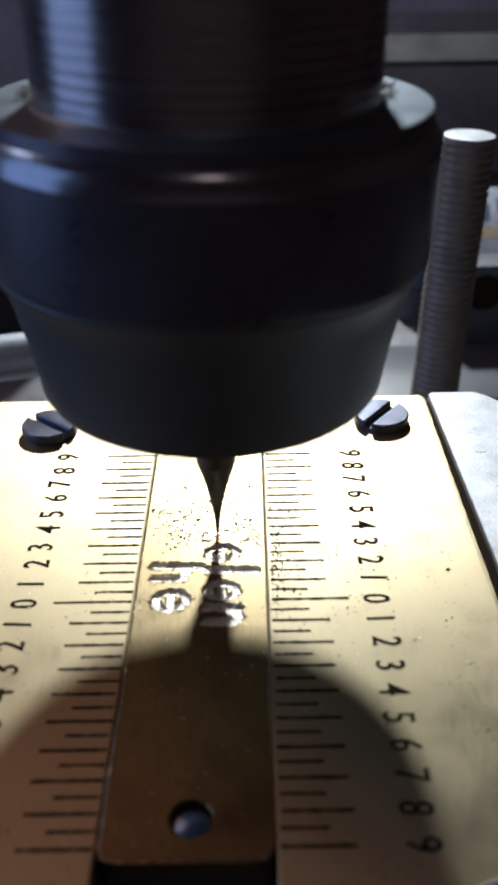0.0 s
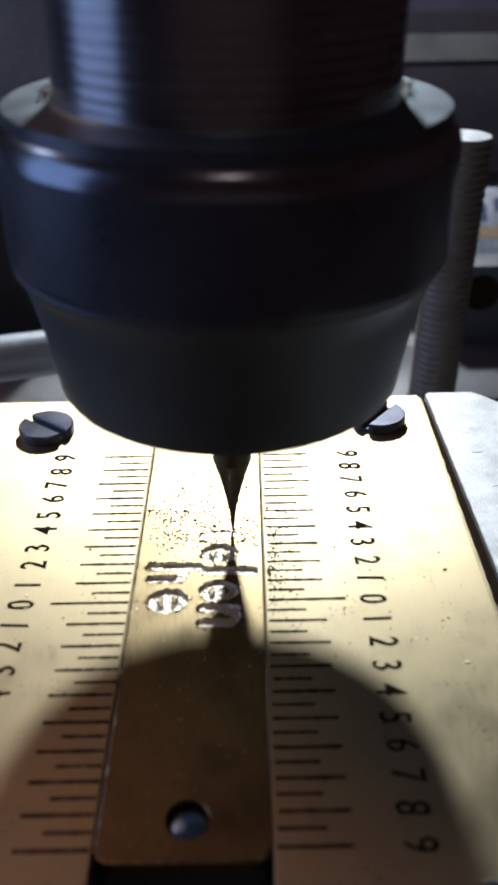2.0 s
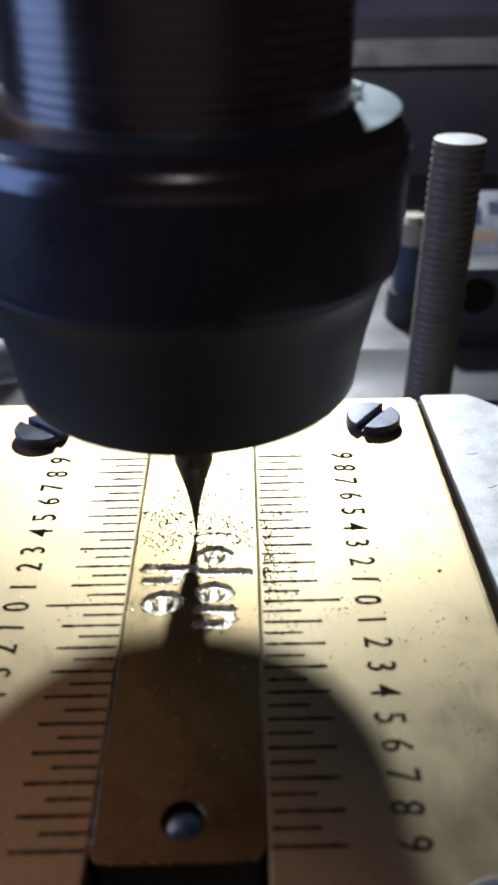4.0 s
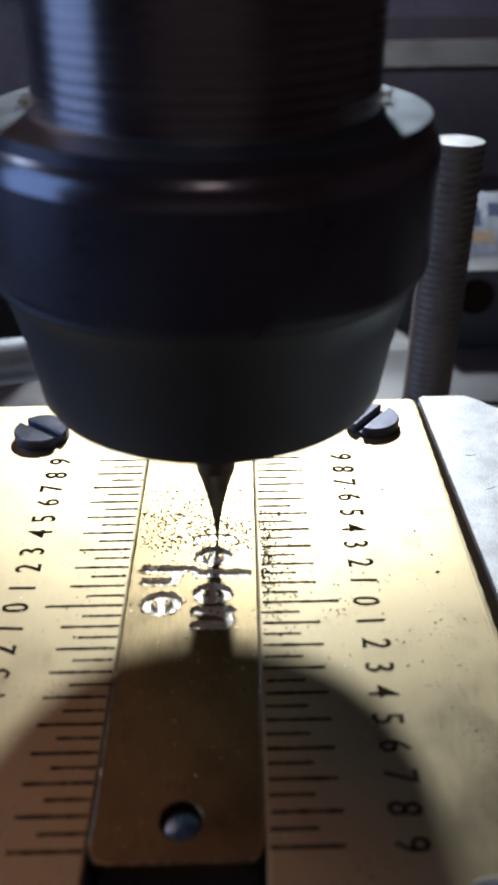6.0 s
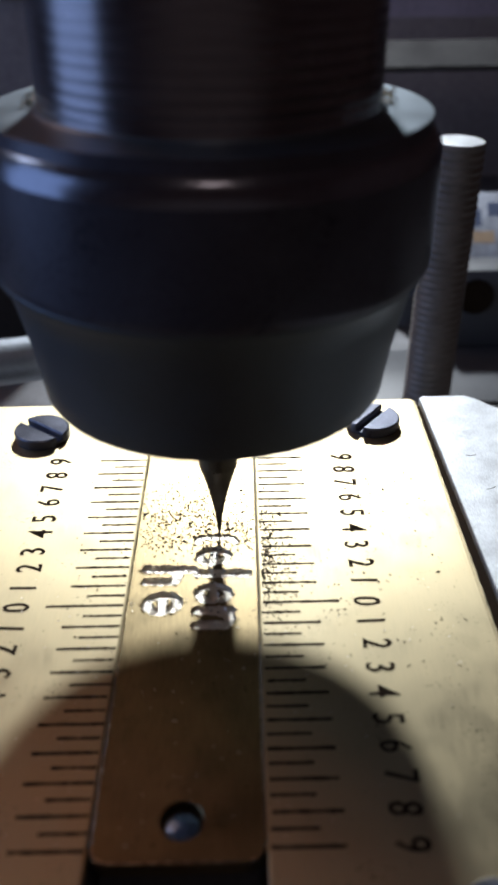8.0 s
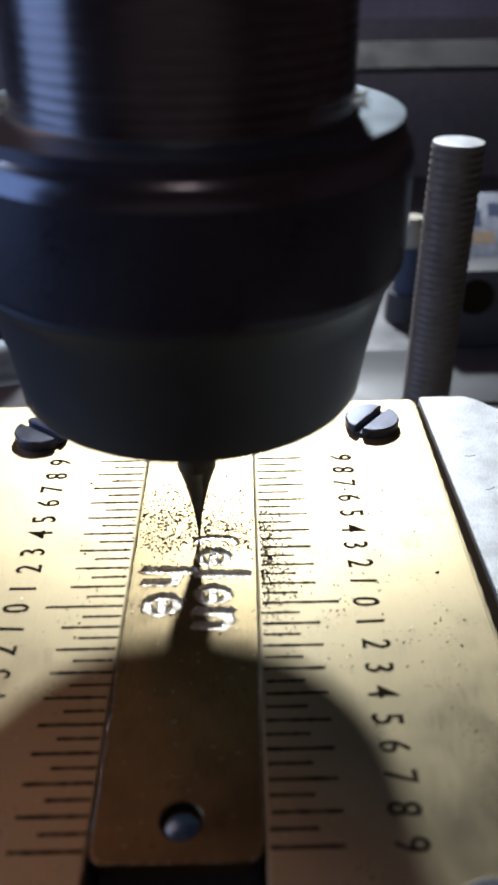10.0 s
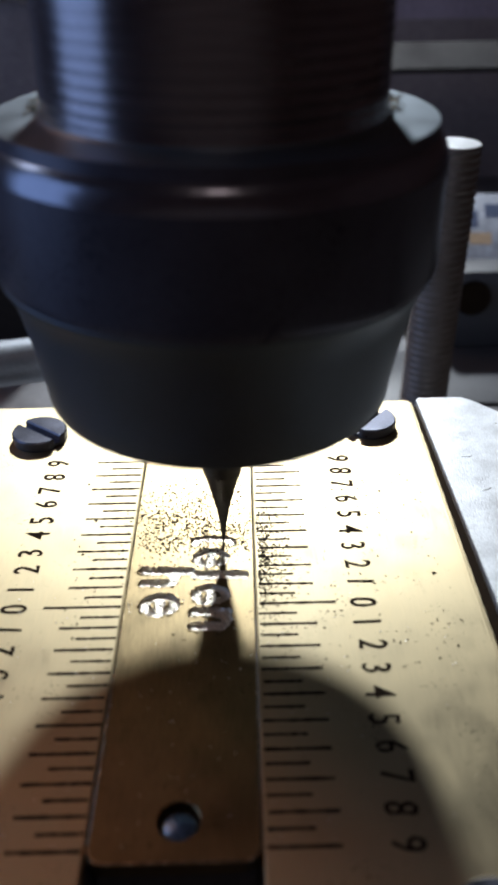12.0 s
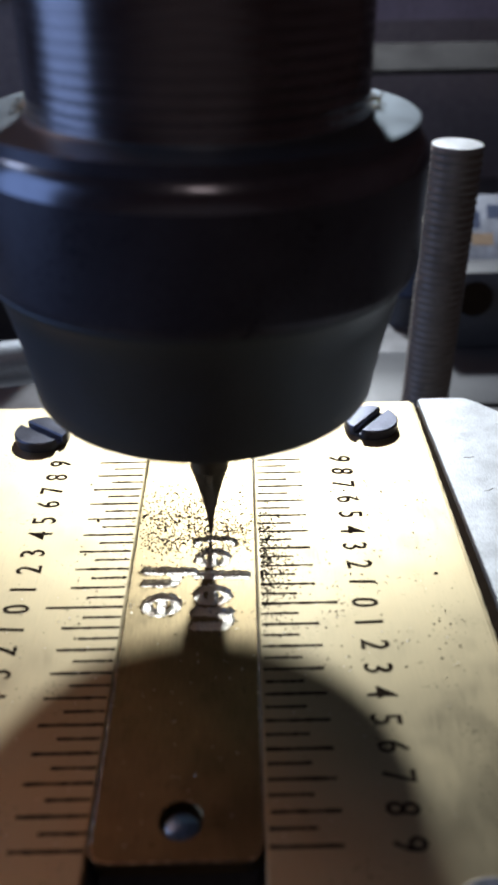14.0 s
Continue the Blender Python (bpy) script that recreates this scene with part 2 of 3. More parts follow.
def glyph_mesh(ch):
    """The mesh of one stamped digit, centred, 1.8 high, narrow."""
    cu = bpy.data.curves.new("digit", "FONT")
    cu.body, cu.size, cu.align_x, cu.align_y = ch, 2.55, "CENTER", "CENTER"
    cu.extrude, cu.resolution_u, cu.offset = 0.03, 3, 0.006
    tmp = new("tmp", cu)
    bpy.context.view_layer.update()
    me = bpy.data.meshes.new_from_object(tmp.evaluated_get(bpy.context.evaluated_depsgraph_get()))
    bpy.data.objects.remove(tmp)
    xs = [v.co.x for v in me.vertices]; ys = [v.co.y for v in me.vertices]
    cx, cy = (min(xs) + max(xs)) / 2, (min(ys) + max(ys)) / 2
    sy = 1.82 / (max(ys) - min(ys))
    me.transform(Matrix.Diagonal((U * 0.76, U * sy, U, 1)) @ Matrix.Translation((-cx, -cy, 0)))
    for v in me.vertices:
        w = noise.noise_vector(Vector((v.co.x / U * 3, v.co.y / U * 3, ord(ch) * 7.0))) * 0.085 * U
        v.co.x, v.co.y = v.co.x + w.x, v.co.y + w.y
    me.materials.clear()
    me.materials.append(FILL)
    return me


# ---- the room and the machine round the gauge ----
def room():
    """Bench, and a plain small workshop closed on all sides; metres turned into scale units."""
    bench = thing("bench", at(0, 0, 0), "dark worn bench top under the machine", "bench", kind="structure")
    part("bench_top", box(-300, 300, -170, 300, -42, -30.05, 1.0), DARK, bench)
    part("front_edge", box(-300, 300, -174, -170.1, -44, -30.4, 0.8), OLD_STEEL, bench)
    for x in (-285, 255):
        for y in (-160, 260):
            part("bench_leg", box(x, x + 30, y, y + 30, -590, -42.05, 1.0), DARK, bench)
    w, y0, y1, z0, z1, t = 1000, -900, 1250, -590, 930, 60
    for name, label, mat, b in (
            ("floor", "grey painted concrete workshop floor", FLOOR, (-w - t, w + t, y0 - t, y1 + t, z0 - t, z0)),
            ("ceiling", "plain dim plaster ceiling", WALL, (-w - t, w + t, y0 - t, y1 + t, z1, z1 + t)),
            ("wall_north", "plain plaster workshop wall", WALL, (-w - t, w + t, y1, y1 + t, z0 + 0.1, z1 - 0.1)),
            ("wall_south", "plain plaster workshop wall", WALL, (-w - t, w + t, y0 - t, y0, z0 + 0.1, z1 - 0.1)),
            ("wall_west", "plain plaster workshop wall", WALL, (-w - t, -w, y0 + 0.1, y1 - 0.1, z0 + 0.1, z1 - 0.1)),
            ("wall_east", "plain plaster workshop wall", WALL, (w, w + t, y0 + 0.1, y1 - 0.1, z0 + 0.1, z1 - 0.1))):
        tagged(part(name, box(*b), mat), label, name.split("_")[0], kind="structure")


def vise_base():
    """Steel body that carries the gauge plates, with the slot for the work."""
    v = thing("engraving_vise", at(0, 0, 0), "grey steel engraving vise body under brass gauge plates", "vise")
    part("body", box(-26, 31, -30, 27.2, -30, -5.05, 0.4), OLD_STEEL, v)
    part("rail", box(-20, -4.62, -28, 27.1, -5, -0.92, 0.08), OLD_STEEL, v)
    part("rail", box(4.62, 19.9, -28, 27.1, -5, -0.92, 0.08), OLD_STEEL, v)
    part("work_support", box(-4.2, 4.2, -17.6, 27.1, -5, -0.86, 0.08), OLD_STEEL, v)
    part("locating_pin", lathe([(0, -0.12), (0.5, -0.16), (0.85, -0.32), (1.0, -0.6), (1.0, -1.2)], 32), PIN, v, "small domed blued pin in the hole", at(0.16, -16.55, 0.0))
    return v


def jaw_block():
    j = thing("steel_jaw", at(0, 0, 0), "bright scratched steel jaw block beside the brass plate", "vise jaw")
    bm = outline_slab([(21.4, -30), (20.9, -6), (20.3, 27.7), (20.6, 28.0), (24.6, 28.0), (25.6, 27.2), (30.5, 21.5), (31, 20), (31, -30)], -5, 0.12, 0.07)
    part("block", bm, STEEL, j)
    # black bar added below the surface to paint the gap's deep shade
    part("gap_shade", box(20.03, 22.2, -28, 27.4, -4.9, -0.45, 0.1), FILL, j, "black bar that stands for the shade in the gap")
    for k in range(14):
        x, y = random.uniform(22.3, 28), random.uniform(-4, 26)
        a = random.uniform(-0.6, 0.6)
        part("scratch", stroke([(x, y), (x + 0.5 * math.cos(a), y + 0.5 * math.sin(a)), (x + 0.9 * math.cos(a + 0.2), y + 0.9 * math.sin(a + 0.2))], random.uniform(0.04, 0.1), 0.1, 0.127), GROOVE, j)


def gauge_plate(side):
    """Brass plate with a stamped scale; side -1 or 1 is the side of the strip on which it lies."""
    g = thing("gauge_plate", at(0, 0, 0), "brushed brass gauge plate with black stamped ticks and digits", "gauge plate", "pair of gauge plates")
    x0, x1 = (4.64, 19.55) if side > 0 else (-22.6, -4.64)
    pl = part("plate", outline_slab(rounded(x0, x1, -29, 27.75, 0.35, 4), -0.9, 0.0, 0.12), BRASS, g)
    if side > 0:
        bm = bmesh.new()
        row = [[bm.verts.new((x + random.uniform(-0.04, 0.04), -28.5 + 56 * i / 80, z)) for x, z in ((19.3, 0.006), (19.8, -0.1), (20.0, -0.5))] for i in range(81)]
        for a, b in zip(row, row[1:]):
            for k in (0, 1):
                bm.faces.new((a[k], a[k + 1], b[k + 1], b[k]))
        part("worn_edge", bm, BRASS, pl, "dull worn brass edge")
    for k in range(-18, 19):
        length = 5.4 if k == 0 else 4.02 if k % 2 == 0 else 2.72
        start = 0.12 + random.uniform(0, 0.12) if side < 0 else 0.2 + random.uniform(-0.05, 0.15)
        a, b = side * (4.5 + start), side * (4.5 + length + random.uniform(-0.05, 0.05))
        y = k + random.uniform(-0.02, 0.02)
        n = 12
        pts = [(a + (b - a) * i / n, y + random.uniform(-0.012, 0.012)) for i in range(n + 1)]
        part("tick", stroke(pts, 0.27 if k % 2 == 0 else 0.245, -0.05, 0.012, jitter=0.28), FILL, g)
    for k in range(-9, 10):
        d = new("digit", DIGITS[str(abs(k))])
        d.parent = g
        d.matrix_basis = at(side * 11.85 + random.uniform(-0.1, 0.1), 2 * k + random.uniform(-0.08, 0.08), 0.002, 0, 0, -90 * side + random.uniform(-4, 4))
        if k == -9 or k == 9:
            d["label"] = "black stamped digit"
    return g


def screw(x, y, turn, sink=0.0):
    s = thing("cheese_head_screw", at(x, y, sink, 0, 0, turn), "blued slotted cheese-head screw in the brass plate", "screw", "gauge plate screws")
    r, h, w, d = 2.28, 0.92, 0.46, 0.6
    for sgn in (-1, 1):
        a0 = math.asin(w / r)
        arc = [(r * math.cos(a0 + (math.pi - 2 * a0) * k / 28), sgn * r * math.sin(a0 + (math.pi - 2 * a0) * k / 28)) for k in range(29)]
        part("head_half", outline_slab(arc, 0.02, h, 0.12), BLUED, s)
    part("slot_floor", box(-r + 0.06, r - 0.06, -w - 0.05, w + 0.05, 0.02, h - d, 0.03), BLUED, s)
    return s


def work_strip():
    """The brass strip that is being engraved."""
    s = thing("brass_strip", at(0, 0, 0), "narrow brass strip with rounded end, hole and freshly cut letters", "name strip")
    body = part("strip", outline_slab(rounded(-4.37, 4.37, -18.75, 27.3, 0.9, 7), -0.85, 0.04, 0.07, holes=[(0.16, -16.4, 1.18), [(PX0, PY0), (PX1, PY0), (PX1, PY1), (PX0, PY1)]]), STRIP, s)
    # ragged bright band, a put-in highlight where the left edge catches light
    bm = bmesh.new()
    row = [[bm.verts.new((x + random.uniform(-0.02, 0.02), -17.7 + 0.12 * i, z + random.uniform(-0.025, 0.025))) for x, z in ((-4.44, -0.005), (-4.33, 0.07))] for i in range(300)]
    for a, b in zip(row, row[1:]):
        bm.faces.new((a[0], a[1], b[1], b[0]))
    part("bevel", bm, BURR, body, "bright scratchy bevel that stands for caught light")
    # brighter brass lines put on right edge and front end as their highlights
    for x in (4.37,):
        part("edge_line", stroke([(x + random.uniform(-0.01, 0.01), -17.6 + 0.25 * i) for i in range(46)], 0.06, 0.0, 0.055, jitter=0.6), BURR, body, "bright line that stands for light on the edge")
    part("edge_line", stroke([q for q in rounded(-4.37, 4.37, -18.75, 27.3, 0.9, 7) if q[1] < -17.8][0:8][::-1] + [q for q in rounded(-4.37, 4.37, -18.75, 27.3, 0.9, 7) if q[1] < -17.8][8:][::-1], 0.12, 0.0, 0.06, jitter=0.3), BURR, body, "bright line that stands for light on the edge")
    return s


# ---- the letters: routed grooves in the face of the strip ----
PX0, PX1, PY0, PY1 = -4.1, 4.1, -3.4, 8.4
DEPTH = 0.23


def arc(cx, cy, a, b, t0, t1, n=18):
    return [(cx + a * math.cos(radians(t0 + (t1 - t0) * k / n)), cy + b * math.sin(radians(t0 + (t1 - t0) * k / n))) for k in range(n + 1)]


def letter_strokes():
    """Centre lines and half widths of the cuts; the writing runs along -y, its head towards +x."""
    return [
        # strip's outer line: a letter with a tall stem, then a round one
        ([(-3.3, 3.62), (-0.15, 3.5)], 0.4),
        ([(-3.25, 2.28), (-1.6, 2.26)] + arc(-1.6, 2.85, 0.42, 0.6, -90, 60), 0.36),
        (arc(-2.03, 0.05, 1.05, 0.82, -50, 275) + [(-2.0, -0.4), (-2.02, 0.75)], 0.31),
        # inner line
        (arc(1.35, 4.95, 1.02, 0.74, -55, 270) + [(1.35, 4.5), (1.33, 5.6)], 0.3),
        ([(0.3, 3.12), (3.75, 2.98)], 0.4),
        (arc(1.4, 0.95, 1.02, 0.76, -55, 270) + [(1.4, 0.5), (1.4, 1.6)], 0.3),
        ([(0.35, -0.72), (2.5, -0.8)], 0.38),
        ([(0.35, -2.1), (1.9, -2.1)] + arc(1.95, -1.55, 0.55, 0.6, -90, 70), 0.36),
    ]


FRESH = [(0.15, 6.6), (0.3, 7.05), (0.9, 7.2), (1.5, 7.2), (2.1, 7.18), (2.65, 7.05), (2.9, 6.6)]


def engraved_face(parent):
    xs = np.linspace(PX0, PX1, 171)
    ys = np.linspace(PY0, PY1, 247)
    gx, gy = np.meshgrid(xs, ys, indexing="ij")
    rng = np.random.default_rng(5)

    def blur(f, k):
        for _ in range(k):
            f = (f + np.roll(f, 1, 0) + np.roll(f, -1, 0) + np.roll(f, 1, 1) + np.roll(f, -1, 1)) / 5
        return f / max(f.std(), 1e-9)
    wx, wy = gx + 0.035 * blur(rng.normal(size=gx.shape), 6), gy + 0.035 * blur(rng.normal(size=gx.shape), 6)

    def nearest(points):
        d = np.full(gx.shape, 99.0)
        for (ax, ay), (bx, by) in zip(points, points[1:]):
            vx, vy = bx - ax, by - ay
            t = np.clip(((wx - ax) * vx + (wy - ay) * vy) / (vx * vx + vy * vy), 0, 1)
            d = np.minimum(d, np.hypot(wx - ax - t * vx, wy - ay - t * vy))
        return d
    inside = np.full(gx.shape, -9.0)
    for points, w in letter_strokes() + [(FRESH, 0.27)]:
        inside = np.maximum(inside, w - nearest(points))
    cut = np.clip(inside / 0.07 + 0.5, 0, 1)
    floor = np.clip(0.014 * blur(rng.normal(size=gx.shape), 4) + 0.005 * rng.normal(size=gx.shape), -0.05, 0.05)
    burr = np.exp(-((inside + 0.09) / 0.06) ** 2) * np.clip(blur(rng.normal(size=gx.shape), 5), 0, 2) * 0.03
    z = 0.04 - DEPTH * cut + floor * cut + burr
    z[0, :] = z[-1, :] = z[:, 0] = z[:, -1] = 0.04
    nx, ny = gx.shape
    verts = np.stack([gx, gy, z], -1).reshape(-1, 3) * U
    idx = np.arange(nx * ny).reshape(nx, ny)
    faces = np.stack([idx[:-1, :-1], idx[1:, :-1], idx[1:, 1:], idx[:-1, 1:]], -1).reshape(-1, 4)
    me = bpy.data.meshes.new("engraved_face")
    me.from_pydata(verts.tolist(), [], faces.tolist())
    me.materials.append(STRIP)
    me.materials.append(CUT)
    me.polygons.foreach_set("material_index", (cut[:-1, :-1].ravel() > 0.3).astype(np.int32))
    ob = new("engraved_face", me)
    ob.parent = parent
    ob["label"] = "brass face with routed letters and bright ragged floors"


def fresh_floor(parent):
    """The metal under the letter that is still being cut, in short lengths that go down as the cutter works."""
    out = []
    for (ax, ay), (bx, by) in zip(FRESH, FRESH[1:]):
        length = math.hypot(bx - ax, by - ay)
        bm = bmesh.new()
        n, w = 8, 0.3
        rows = [[bm.verts.new((-0.1 + (length + 0.2) * i / n, -w + 2 * w * j / 4, random.uniform(-0.02, 0.02))) for j in range(5)] for i in range(n + 1)]
        for a, b in zip(rows, rows[1:]):
            for j in range(4):
                bm.faces.new((a[j], b[j], b[j + 1], a[j + 1]))
        low = [bm.verts.new((x, y, -0.3)) for x, y in ((-0.1, -w), (length + 0.1, -w), (length + 0.1, w), (-0.1, w))]
        bm.faces.new(low[::-1])
        out.append((part("fresh_cut_floor", bm, CUT, parent), ax, ay, math.degrees(math.atan2(by - ay, bx - ax))))
    return out


# ---- chips ----
def chip_heap(count, seed, spread):
    """Ragged chips; spread names how they lie: early ones thin, later ones round the cutter and along the strip."""
    rnd = random.Random(seed)
    bm = bmesh.new()
    heaps = [(rnd.uniform(-4.0, 4.2), rnd.gauss(8.6, 2.3)) for k in range(120)]
    done = 0
    while done < count:
        u = rnd.random()
        if u < 0.46:
            hx, hy = rnd.choice(heaps)
            x, y = rnd.gauss(hx, 0.5), rnd.gauss(hy, 0.5)
        elif u < 0.7:
            x, y = 4.75 + abs(rnd.gauss(0, 0.85 * spread)), rnd.gauss(4.8, 3.0)
        elif u < 0.88:
            x, y = rnd.gauss(0, 2.4), rnd.gauss(7.6, 2.6)
        else:
            x, y = rnd.uniform(-9, 18.5), rnd.uniform(-6, 16)
        if not (-4.3 < x < 4.3 or 4.7 < x < 19 or -19 < x < -4.7) or (abs(x) < 4.3 and y < 5.6 and rnd.random() < 0.8):
            continue
        done += 1
        z = 0.045 if abs(x) < 4.45 else 0.004
        r = rnd.uniform(0.035, 0.09) * (1.5 if rnd.random() < 0.1 else 1)
        a, w = rnd.uniform(0, 6.28), rnd.uniform(0.3, 0.9)
        vs = []
        for t in (0, 1.6, 3.1, 4.7):
            p, q = r * rnd.uniform(0.8, 1.8) * math.cos(t), r * w * rnd.uniform(0.6, 1.2) * math.sin(t)
            vs.append(bm.verts.new((x + p * math.cos(a) - q * math.sin(a), y + p * math.sin(a) + q * math.cos(a), z)))
        top = bm.verts.new((x + rnd.uniform(-r, r) * 0.5, y + rnd.uniform(-r, r) * 0.5, z + r * rnd.uniform(0.5, 1.5)))
        for i in range(4):
            bm.faces.new((vs[i], vs[(i + 1) % 4], top))
        bm.faces.new(vs[::-1])
    ob = part("swarf", bm, CHIP)
    return tagged(ob, "fine dark brass chips scattered on strip and plates", "metal chips", kind="stuff")


def glints():
    """A few bright flakes lying on the plates."""
    bm = bmesh.new()
    for k in range(170):
        x, y = random.uniform(-14, 18), random.uniform(-18, 6)
        if abs(abs(x) - 4.5) < 0.2:
            continue
        z = 0.05 if abs(x) < 4.4 else 0.01
        q = random.uniform(0.04, 0.09)
        a = random.uniform(0, 6.28)
        vs = [bm.verts.new((x + q * math.cos(a + t), y + q * math.sin(a + t), z + random.uniform(0, 0.12))) for t in (0, 2.1, 4.2)]
        low = bm.verts.new((x, y, z))
        bm.faces.new(vs)
        for i in range(3):
            bm.faces.new((vs[i], low, vs[(i + 1) % 3]))
    tagged(part("bright_chips", bm, CUT), "tiny bright brass flakes lying on the plates", "metal chips", kind="stuff")


def threaded_post():
    p = thing("threaded_post", at(27.93, 58, -19.97, 0, 1.37, 0), "grey steel fully threaded rod with flat bright end", "threaded rod")
    pitch, h, segs = 0.9, 36.6, 48
    prof_n = int(h / pitch * 6)
    bm = bmesh.new()
    rings = []
    for i in range(prof_n + 1):
        z = h * i / prof_n
        row = []
        for k in range(segs):
            th = 2 * math.pi * k / segs
            tri = abs(((z / pitch - k / segs) % 1) * 2 - 1)
            r = 3.14 - 0.31 * tri
            if h - z < 0.3:
                r = min(r, 3.1 - 0.5 * (0.3 - (h - z)))
            row.append(bm.verts.new((r * math.cos(th), r * math.sin(th), z)))
        rings.append(row)
    for a, b in zip(rings, rings[1:]):
        for k in range(segs):
            bm.faces.new((a[k], a[(k + 1) % segs], b[(k + 1) % segs], b[k]))
    thread = part("thread", bm, ROD, p)
    part("end_face", lathe([(2.98, h - 0.04), (2.9, h + 0.06), (1.8, h + 0.1), (0, h + 0.1)], 40), STEEL, thread, "bright sawn end face")


def spindle():
    s = thing("engraving_spindle", at(0, 0, 0), "black engraving spindle with grey nose and pointed cutter", "spindle")
    part("nose", lathe([(2.0, 14.4), (9.9, 13.65), (10.5, 13.5), (10.8, 13.6), (11.0, 13.95), (11.15, 15.2), (11.55, 17.5), (12.1, 20.0), (12.5, 21.4), (12.8, 21.75), (12.95, 22.0), (12.98, 22.2), (12.9, 22.3)], 128), SATIN, s, "satin grey lower nose of the spindle", at(-0.1, 0, 0))
    collar = part("collar", lathe([(12.95, 22.25), (13.08, 22.5), (13.12, 22.9), (13.12, 25), (13.12, 28.5)], 128), BLACK, s, "glossy black collar")
    part("rim", lathe([(13.12, 28.5), (13.09, 28.85), (13.0, 29.2), (12.86, 29.48), (12.68, 29.72), (12.5, 29.88)], 128), RIM, collar, "polished rounded black rim")
    part("neck", lathe([(12.5, 29.88), (12.47, 30.1), (12.47, 30.45), (12.45, 30.6)], 128), BLACK, collar)
    part("shoulder", lathe([(12.45, 30.6), (12.3, 30.64), (10.0, 30.62), (9.8, 30.68), (9.7, 30.8), (9.6, 30.82)], 128), FACE, collar, "bright turned shoulder face")
    prof = [(9.7, 30.6)]
    z = 31.0
    while z < 64:
        prof += [(9.6, z), (9.608, z + 0.2), (9.6, z + 0.45), (9.585, z + 0.55)]
        z += 0.66
    part("barrel", lathe(prof + [(0, z)], 96), BARREL, s, "black finely turned barrel")
    bm = bmesh.new()
    for k in range(260):
        a = random.choice((random.gauss(8, 10), random.gauss(172, 10)))
        r, z = random.uniform(9.65, 10.5), 30.64 + abs(random.gauss(0, 0.35))
        c = Vector((r * math.cos(radians(a)), r * math.sin(radians(a)), z))
        bm.faces.new([bm.verts.new(c + Vector([random.uniform(-0.2, 0.2) for _ in range(3)])) for _ in range(3)])
    tagged(part("caught_chips", bm, BURR, s, "pale brass chips caught on the shoulder"), kind="stuff")
    shank = part("shank", lathe([(1.37, 6.45), (1.38, 16.4)], 40), CUTTER, s)
    bm = bmesh.new()
    prof = [(0.06, 0.0), (0.13, 0.75), (0.2, 1.4), (0.29, 2.1), (0.45, 3.0), (0.68, 4.0), (0.93, 5.0), (1.15, 5.75), (1.3, 6.2), (1.37, 6.45)]
    lathe([(0, -0.02)] + prof, 40, bm)
    for v in bm.verts:
        if v.co.y < -0.12 * v.co.z and v.co.z < 5:
            v.co.y = -0.12 * v.co.z * 0.6
    part("cutter_point", bm, CUTTER, shank, "ground steel cutter point")
    return s


